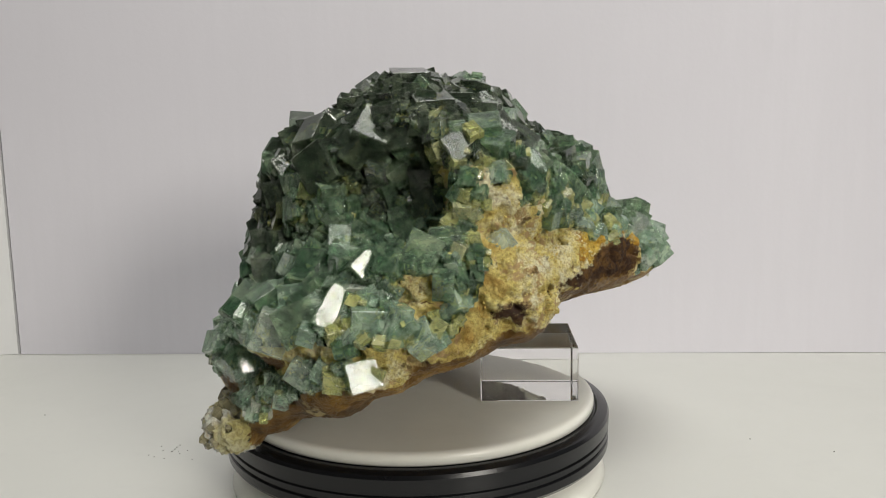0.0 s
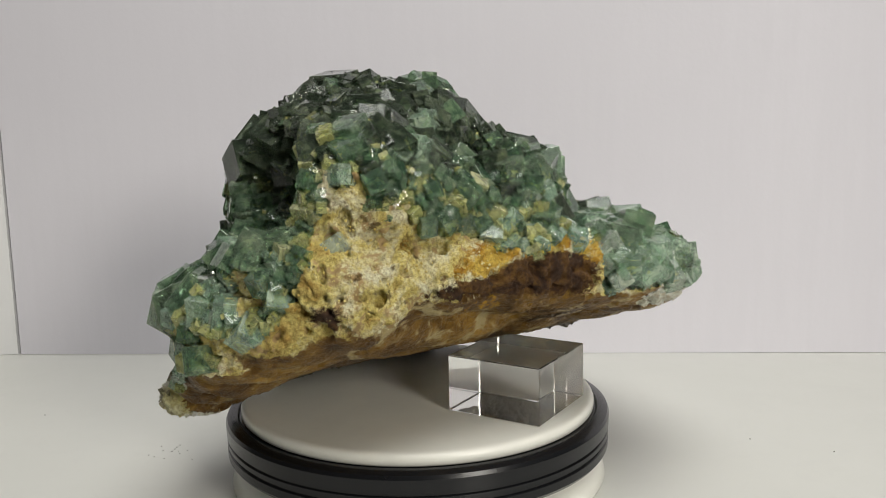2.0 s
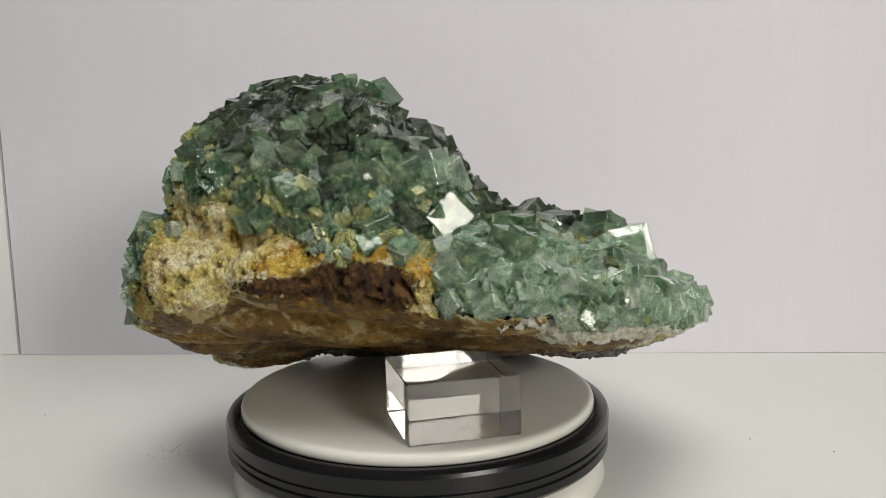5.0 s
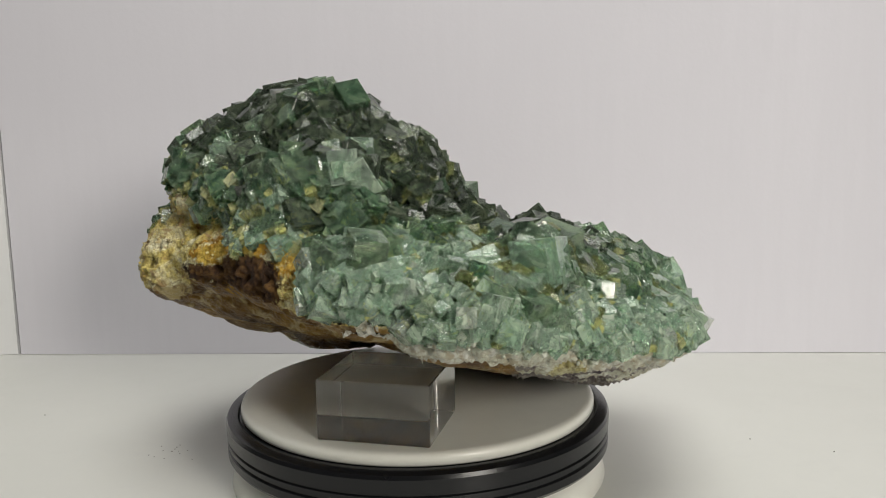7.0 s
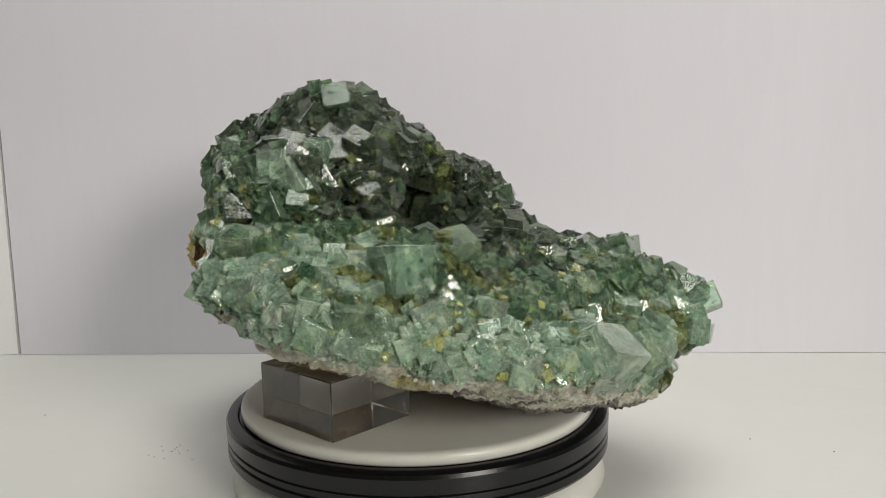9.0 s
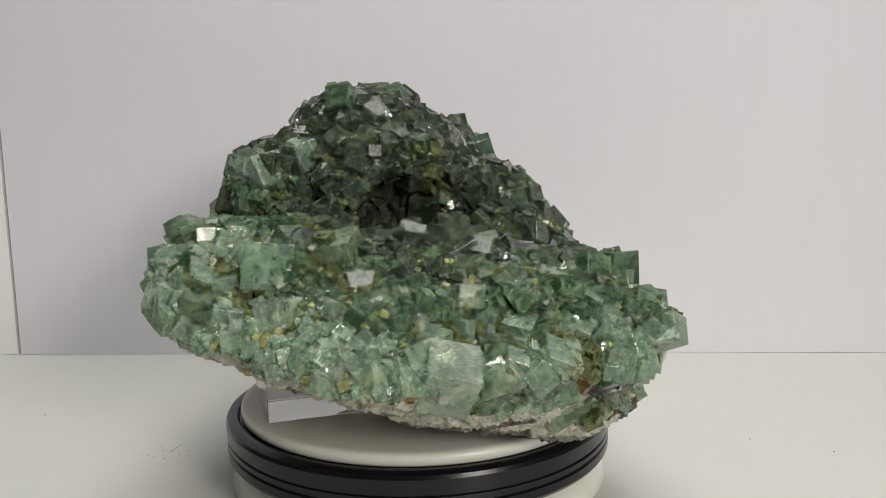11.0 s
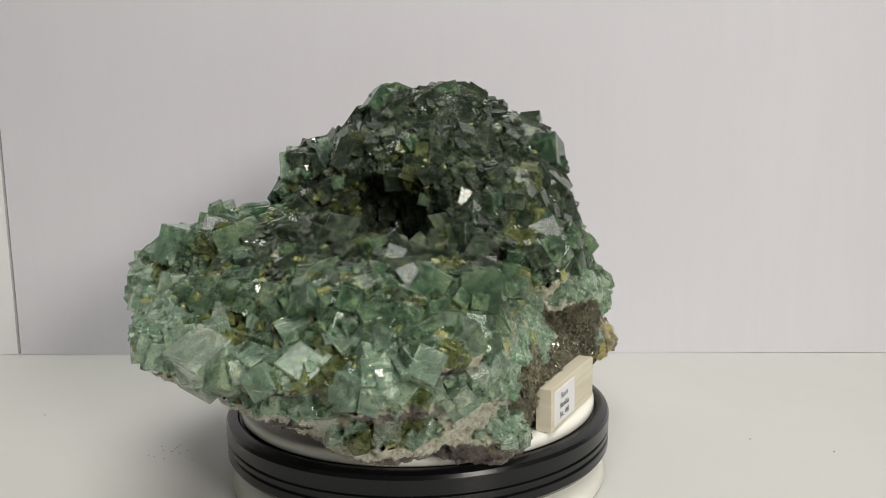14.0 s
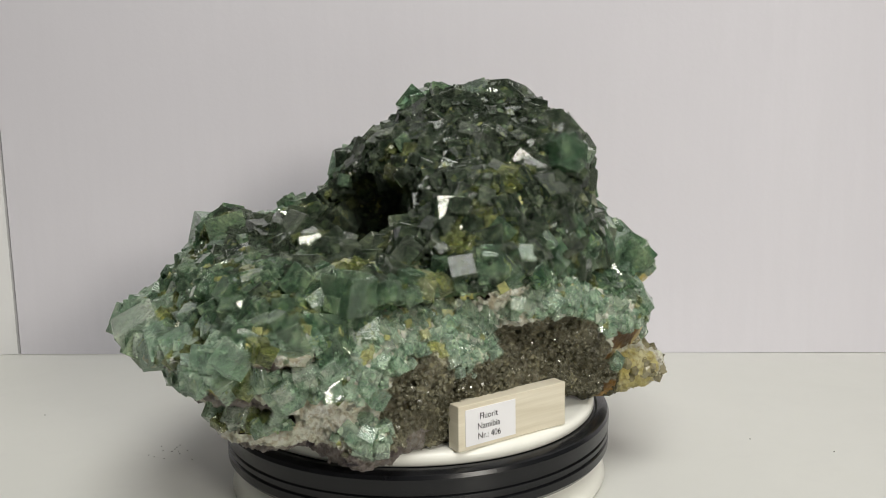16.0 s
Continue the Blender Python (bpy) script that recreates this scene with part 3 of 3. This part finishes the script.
points("matrix_grains", (1,), 600, (0.0004, 0.0010), CREAM_GRAIN, "cream and ochre grains on the matrix", 24, 0.2)
points("druse_quartz", (4,), 1700, (0.0008, 0.0024), GREY_QUARTZ, "sparkling smoky quartz points", 21)
points("crust_quartz", (5,), 300, (0.0010, 0.0036), WHITE_QUARTZ, "milky white quartz crust points", 22, 0.3)
points("knob_quartz", (7,), 22, (0.003, 0.0065), YELLOW_QUARTZ, "yellowish translucent quartz knob", 23, 0.4)


def crystal_mesh(name, material, seed):
    """A cube of edge 1 with blunted, uneven edges; odd ones carry smaller cubes grown through their faces."""
    rng = random.Random(seed)
    verts, faces, corner = [], [], []

    def cube(size, at, turn):
        bm = bmesh.new()
        bmesh.ops.create_cube(bm, size=1)
        for vert in bm.verts:
            vert.co *= 1 + rng.uniform(-0.05, 0.05)
        bmesh.ops.bevel(bm, geom=bm.edges[:], offset=0.022 / size ** 0.5, segments=1, affect="EDGES", profile=0.5)
        base = len(verts)
        bm.verts.index_update()
        for f in bm.faces:
            n = f.normal
            k = max(range(3), key=lambda i: abs(n[i]))
            wide = abs(n[k]) > 0.97
            faces.append([base + v.index for v in f.verts])
            for v in f.verts:
                corner.append([v.co[i] + 0.5 for i in range(3) if i != k] if wide else (0.0, 0.0))
        verts.extend([at + turn @ (v.co * size) for v in bm.verts])
        bm.free()

    cube(1.0, Vector(), Matrix.Identity(3))
    if seed % 2:
        for _ in range(rng.choice((2, 3, 4))):
            way = Vector([rng.uniform(-1, 1) for _ in range(3)])
            k = rng.randrange(3)
            way[k] = rng.choice((-1, 1)) * 1.1
            size = rng.uniform(0.28, 0.62)
            tilt = [rng.gauss(0, 0.10) for _ in range(3)] if rng.random() < 0.6 else [rng.uniform(-0.6, 0.6) for _ in range(3)]
            cube(size, way * (0.5 - size * 0.36), Euler(tilt).to_matrix())
    me = mesh_of(name, verts, faces, material)
    me.uv_layers.new(name="UVMap").data.foreach_set("uv", [c for two in corner for c in two])
    # grain at true size: the cubes are about a centimetre across
    me.attributes.new("spot", "FLOAT_VECTOR", "POINT").data.foreach_set("vector", [c * 0.0095 for v in verts for c in v])
    return me


def tone(p, zone, s0):
    """Smoky on the crest and in the vug, there partly for its shade; mint on the low front lobe and by the crust."""
    x, y, z = p
    if zone == 5:
        return 2 if random.random() < 0.9 or s0 > 0.007 else 3
    # darkens the cubes round the vug: its deep shadow goes into their tone
    near_vug = math.exp(-(((x - 0.01) / 0.06) ** 2 + ((y - 0.015) / 0.055) ** 2))
    u, out = x * 0.74 + y * 0.67, x * 0.67 - y * 0.74
    rim = 0.35 if out > 0.085 and z < 0.115 else 0.30 if out > 0.02 else 0
    top = np.interp(u, (-0.105, -0.089, -0.080, -0.068, -0.060, -0.048, -0.036, -0.009, 0.007, 0.030, 0.060), (0.055, 0.060, 0.066, 0.088, 0.128, 0.120, 0.103, 0.101, 0.090, 0.089, 0.090))
    if out > 0.075 and z < top + 0.024 and u < 0.062 and s0 < 0.0078 and random.random() < 0.72 - 22 * max(0, z - top):
        return 3
    if y > 0 and z < 0.10 and s0 < 0.006 and random.random() < 0.06:
        return 3
    if out < 0.055 and z < 0.135 and s0 < 0.0085 and noise.noise(Vector(p) * 42 + Vector((3.1, 0, 0))) + 0.25 * random.uniform(-1, 1) > 0.20:
        return 4
    s = z * 9 + near_vug * 0.75 - 0.28 - max(0, x - 0.04) * 5 - rim - (0.22 if y > 0.06 and z < 0.062 else 0) - (0.25 if u > 0.085 and out > 0.0 and z < 0.078 else 0) + random.uniform(-0.18, 0.18)
    return 0 if s > 0.5 else 1 if s > 0.10 else 2


BIG = []


def big(*eight):
    BIG.append(eight)


# the cubes that stand out: centre, edge, the way a face looks (azimuth, height), roll, tone
big(0.039, -0.064, 0.138, 0.0122, 335, -6, 20, 2)
big(0.046, -0.082, 0.128, 0.0110, 279, 25, -10, 2)
big(0.072, -0.008, 0.121, 0.0103, 314, 8, 2, 0)
big(0.029, -0.025, 0.151, 0.0128, 316, -10, 40, 1)
big(0.067, -0.054, 0.120, 0.0124, 325, 8, 12, 0)
big(0.080, -0.040, 0.117, 0.0135, 324, -8, 45, 1)
big(0.110, -0.012, 0.083, 0.0165, 323, 17, -15, 1)
big(0.027, 0.065, 0.089, 0.0121, 321, 13, 45, 0)
big(0.080, 0.063, 0.089, 0.0134, 293, 37, 10, 1)
big(0.125, 0.002, 0.080, 0.0108, 303, -9, 8, 2)
big(0.075, -0.058, 0.111, 0.0098, 326, -18, 5, 0)
big(0.045, -0.050, 0.142, 0.0098, 323, 28, 30, 1)
big(0.086, -0.033, 0.100, 0.0139, 316, -2, 35, 0)
big(0.122, 0.067, 0.060, 0.0096, 325, 30, 10, 2)
big(0.124, 0.055, 0.074, 0.0097, 275, 24, 30, 1)
big(0.117, 0.046, 0.081, 0.0105, 291, 23, 20, 1)
big(0.128, 0.021, 0.064, 0.0090, 309, 51, 5, 2)
big(0.074, -0.011, 0.116, 0.0159, 18, -9, 30, 2)
big(0.054, -0.014, 0.125, 0.0132, 13, -18, 0, 2)
big(0.081, -0.013, 0.099, 0.0160, 359, 14, 40, 1)
big(0.009, 0.064, 0.089, 0.0151, 358, 10, 40, 0)
big(0.091, 0.069, 0.083, 0.0194, 347, 8, 10, 2)
big(0.123, 0.021, 0.075, 0.0108, 355, 28, -12, 2)
big(0.047, -0.082, 0.127, 0.0110, 13, -1, 8, 2)
big(0.080, -0.030, 0.119, 0.0130, 6, -11, 25, 1)
big(0.129, 0.052, 0.069, 0.0091, 8, -1, -20, 2)
big(0.109, 0.074, 0.064, 0.0123, 350, 12, -8, 2)
big(0.089, -0.046, 0.096, 0.0117, 14, -4, 18, 1)
big(0.106, 0.010, 0.088, 0.0122, 3, 3, 10, 1)
big(-0.045, 0.095, 0.074, 0.0138, 3, 23, 30, 1)
big(-0.037, 0.135, 0.050, 0.0110, 35, 3, 20, 2)
big(0.024, 0.138, 0.044, 0.0106, 335, -18, 30, 1)
big(-0.029, 0.023, 0.082, 0.0215, 49, -8, 45, 0)
big(0.093, 0.068, 0.082, 0.0162, 72, 11, 6, 2)
big(-0.063, 0.087, 0.072, 0.0165, 15, 5, 8, 1)
big(0.114, 0.073, 0.063, 0.0117, 35, -7, 12, 1)
big(0.077, -0.018, 0.120, 0.0140, 40, 13, 2, 2)
big(0.075, 0.068, 0.090, 0.0108, 21, 15, 40, 0)
big(0.126, 0.054, 0.070, 0.0118, 52, -1, -15, 2)
big(0.092, 0.082, 0.065, 0.0110, 42, 17, 20, 2)
big(0.060, 0.097, 0.069, 0.0115, 5, -3, 12, 1)
big(0.130, 0.028, 0.071, 0.0102, 27, -3, 30, 1)
big(0.066, 0.127, 0.049, 0.0113, 21, 11, 20, 2)
big(-0.057, 0.135, 0.054, 0.0108, 19, 27, 25, 2)
big(-0.055, 0.130, 0.058, 0.0098, 25, -2, 10, 1)
big(-0.026, 0.137, 0.039, 0.0083, 26, 17, 35, 1)
big(-0.041, 0.114, 0.065, 0.0110, 21, 22, 15, 1)
big(0.035, 0.135, 0.042, 0.0099, 36, 0, 30, 2)
big(-0.057, -0.048, 0.123, 0.0171, 94, -14, 15, 1)
big(0.047, 0.014, 0.089, 0.0178, 123, -25, 30, 0)
big(0.114, 0.003, 0.090, 0.0139, 118, -6, 15, 1)
big(-0.049, -0.055, 0.139, 0.0107, 93, 21, 3, 0)
big(0.026, -0.041, 0.155, 0.0133, 68, 11, 10, 1)
big(0.050, 0.126, 0.052, 0.0134, 105, 19, 12, 2)
big(0.116, 0.065, 0.068, 0.0141, 142, -7, 20, 1)
big(0.007, 0.138, 0.044, 0.0108, 91, 5, 35, 2)
big(0.048, 0.083, 0.078, 0.0126, 128, -18, 0, 1)
big(-0.039, 0.037, 0.084, 0.0137, 67, 21, 20, 0)
big(-0.064, -0.099, 0.064, 0.0204, 127, 5, 45, 1)
big(-0.072, 0.014, 0.084, 0.0138, 111, 35, 20, 0)
big(-0.058, -0.049, 0.122, 0.0181, 83, 20, 10, 1)
big(0.063, 0.072, 0.084, 0.0197, 144, 11, 15, 1)
big(0.039, 0.130, 0.046, 0.0199, 164, -14, 30, 2)
big(0.027, -0.029, 0.152, 0.0126, 155, -8, 20, 1)
big(-0.006, -0.041, 0.154, 0.0121, 202, 15, 40, 1)
big(-0.022, -0.061, 0.147, 0.0112, 123, -38, 5, 0)
big(-0.064, 0.114, 0.059, 0.0123, 149, -6, 25, 1)
big(-0.066, 0.014, 0.053, 0.0102, 108, 14, 10, 2)
big(-0.070, -0.033, 0.092, 0.0141, 130, -10, 30, 0)
big(-0.043, -0.123, 0.066, 0.0162, 262, 5, 25, 1)
big(-0.038, -0.119, 0.074, 0.0130, 260, -1, 35, 1)
big(-0.008, -0.132, 0.088, 0.0102, 236, 35, 3, 1)
big(-0.066, -0.061, 0.089, 0.0114, 268, 5, 8, 0)
big(-0.063, -0.074, 0.080, 0.0111, 255, -13, 2, 0)
big(-0.027, -0.063, 0.147, 0.0099, 269, -7, 3, 0)
big(-0.044, -0.061, 0.138, 0.0104, 260, -11, 5, 0)
big(0.032, -0.115, 0.120, 0.0077, 255, 4, 10, 2)
big(0.032, -0.119, 0.094, 0.0084, 293, 4, 35, 2)
big(-0.059, -0.062, 0.122, 0.0100, 283, -6, 25, 1)
big(0.032, -0.052, 0.151, 0.0102, 262, -12, 50, 1)
big(-0.026, -0.137, 0.059, 0.0081, 258, 22, 20, 1)
big(0.124, -0.010, 0.071, 0.0113, 293, 22, 30, 2)
big(0.079, -0.046, 0.119, 0.0092, 258, -17, 10, 1)
big(0.005, -0.078, 0.153, 0.0082, 246, 7, 45, 1)
big(-0.006, -0.076, 0.154, 0.0078, 249, 28, 30, 0)
big(0.018, -0.060, 0.154, 0.0078, 259, -18, 5, 0)
big(-0.044, -0.084, 0.122, 0.0052, 290, 9, 5, 1)
big(-0.029, -0.095, 0.118, 0.0064, 289, 10, 0, 1)
big(-0.019, -0.092, 0.116, 0.0046, 288, 10, -20, 1)
big(-0.021, -0.136, 0.048, 0.0120, 289, 18, 10, 1)
big(0.035, 0.019, 0.110, 0.0064, 41, 10, 20, 1)
big(0.056, -0.018, 0.128, 0.0069, 44, 9, 60, 1)
big(0.059, 0.032, 0.094, 0.0080, 57, 12, 20, 1)
big(0.118, 0.036, 0.082, 0.0075, 61, 14, 10, 1)
big(0.077, 0.079, 0.074, 0.0088, 55, 15, 30, 1)
big(-0.005, 0.124, 0.057, 0.0061, 47, 16, 15, 1)
big(0.003, 0.093, 0.077, 0.0057, 49, 14, 10, 1)
big(-0.001, 0.125, 0.051, 0.0069, 107, 17, 30, 1)
big(-0.059, 0.087, 0.069, 0.0164, 109, 15, 45, 1)
big(-0.012, 0.007, 0.103, 0.0120, 112, 11, -15, 1)
big(0.027, 0.138, 0.044, 0.0081, 119, 18, 10, 1)
big(-0.075, 0.019, 0.079, 0.0117, 137, 14, 5, 1)
big(-0.028, 0.104, 0.074, 0.0087, 146, 14, 25, 1)
big(-0.056, 0.127, 0.061, 0.0046, 146, 16, 40, 1)
big(-0.001, 0.007, 0.130, 0.0075, 142, 8, 30, 1)
big(-0.048, 0.019, 0.099, 0.0134, 155, 11, 2, 1)
big(-0.008, 0.069, 0.084, 0.0110, 161, 12, 12, 1)
big(0.053, 0.050, 0.088, 0.0122, 162, 11, 15, 1)
big(-0.034, 0.116, 0.067, 0.0079, 164, 15, 20, 1)


def near_matrix(p):
    """Just above the yellow face, where the cubes are small and broken."""
    u, out = p.x * 0.74 + p.y * 0.67, p.x * 0.67 - p.y * 0.74
    return out > 0.075 and -0.075 < u < 0.065 and p.z < (0.130 if u < -0.04 else 0.112)


def crystals():
    random.seed(7)
    kinds = [[crystal_mesh("crystal", m, 10 * i + j) for j in range(8)] for i, m in enumerate((DARK, MID, PALE, STAINED, OLIVE))]
    order = list(range(len(SKIN)))
    random.shuffle(order)
    cell, taken = 0.03, {}

    def fits(p, gap):
        key = tuple(int(math.floor(c / cell)) for c in p)
        for dx in (-1, 0, 1):
            for dy in (-1, 0, 1):
                for dz in (-1, 0, 1):
                    for o, g in taken.get((key[0] + dx, key[1] + dy, key[2] + dz), ()):
                        if (o - p).length < (gap + g) * 0.5:
                            return False
        taken.setdefault(key, []).append((p, gap))
        return True

    small_v, small_f, small_uv = [], [], []
    made = 0
    for x, y, z, s, az, el, roll, t in BIG:
        p = Vector((x, y, z))
        if any(((x - a) / d) ** 2 + ((y - b) / e) ** 2 + ((z - c) / f) ** 2 < 1.0 for a, b, c, d, e, f in HOLLOWS):
            continue
        made += 1
        fits(p, s * 0.7)
        turn = Euler((0, radians(-el), radians(az))).to_quaternion() @ Euler((radians(roll), 0, 0)).to_quaternion()
        c = new("crystal", kinds[t][made % 8])
        c.parent = ROCK
        c.matrix_basis = Matrix.LocRotScale(p, turn, (s, s, s * random.uniform(0.9, 1.1)))
    for sizes, limit in (((0.012, 0.017), 70), ((0.009, 0.013), 260), ((0.006, 0.0095), 1000), ((0.003, 0.0055), 3000), ((0.0017, 0.0032), 3000)):
        count = 0
        for i in order:
            if count >= limit:
                break
            p, n = Vector(SKIN[i]), Vector(SKIN_N[i])
            zone = SKIN_ZONE[i]
            if zone in (1, 2, 3, 4, 6, 7) or (n.z < -0.35 and p.z < 0.075) or (n.z < -0.12 and p.z < 0.045 and p.y < 0.08) or (n.z < -0.05 and p.z < 0.03) or (p.z < 0.068 and n.z < -0.1 and p.x * 0.67 - p.y * 0.74 > 0.03 and p.x * 0.74 + p.y * 0.67 < 0.07) or near_matrix(p) and sizes[1] > 0.0098 or (zone == 5 and (sizes[1] > 0.0105 or (sizes[1] > 0.007 and random.random() < 0.6) or ((p.y < -0.06 or p.x < -0.045) and random.random() < 0.62))):
                continue
            s = random.uniform(*sizes)
            if not fits(p, s * 0.70):
                continue
            count += 1
            turn = n.to_track_quat("Z", "Y") @ Euler((random.gauss(0, 0.9), random.gauss(0, 0.9), random.uniform(0, 6.28))).to_quaternion()
            stretch = Vector([s * random.uniform(0.85, 1.1) for _ in range(3)])
            # sunk so far that its outermost corner stands a few millimetres proud
            tip = max((turn @ Vector((a * stretch.x, b * stretch.y, c * stretch.z)) * 0.5).dot(n) for a in (-1, 1) for b in (-1, 1) for c in (-1, 1))
            proud = min(0.0064, 0.0014 + s * random.uniform(0.26, 0.56))
            m = Matrix.LocRotScale(p + n * (proud - tip), turn, stretch)
            t = tone(p, zone, s)
            if made < 300:
                made += 1
                c = new("crystal", kinds[t][count % 8])
                c.parent = ROCK
                c.matrix_basis = m
            else:
                me = kinds[t][count % 8]
                base = len(small_v)
                small_v.extend([(m @ w.co)[:] for w in me.vertices])
                small_uv.extend([c for d in me.uv_layers[0].data for c in d.uv])
                small_f.extend([([base + k for k in f.vertices], t) for f in me.polygons])
    me = mesh_of("small_crystals", small_v, [f for f, _ in small_f], DARK)
    me.uv_layers.new(name="UVMap").data.foreach_set("uv", small_uv)
    me.attributes.new("spot", "FLOAT_VECTOR", "POINT").data.foreach_set("vector", [c for w in small_v for c in w])
    me.materials.append(MID)
    me.materials.append(PALE)
    me.materials.append(STAINED)
    me.materials.append(OLIVE)
    me.polygons.foreach_set("material_index", [t for _, t in small_f])
    tagged(part("small_crystals", me, DARK, ROCK, "many small green cubic crystals"), kind="stuff")


crystals()

# ---- crumbs on the desk ----


def crumbs():
    rng = random.Random(3)
    bm = bmesh.new()
    for _ in range(14):
        m = Matrix.Translation((-0.140 + rng.gauss(0, 0.007), 0.030 + rng.gauss(0, 0.006), 0.0003)) @ Matrix.Diagonal((rng.uniform(0.6, 1.3), rng.uniform(0.6, 1.3), 0.7, 1))
        bmesh.ops.create_icosphere(bm, subdivisions=1, radius=0.00042, matrix=m)
    for x, y in ((-0.243, 0.098), (0.228, -0.002), (0.19, 0.02)):
        bmesh.ops.create_icosphere(bm, subdivisions=1, radius=0.00045, matrix=Matrix.Translation((x, y, 0.0003)))
    ob = part("crumbs", bm, GRIT, None)
    tagged(ob, "dark mineral crumbs scattered on the white desk", "crumbs", kind="stuff")


crumbs()


def motions():
    """The plate and all that stands on it turn clockwise at an even pace."""
    for ob in (DISC, BLOCK, NAME, ROCK):
        z = ob.location.z
        walk(ob, [(0.5 * i, pose(0, 0, z, 0, 0, -14.42 * 0.5 * i)) for i in range(33)])


motions()
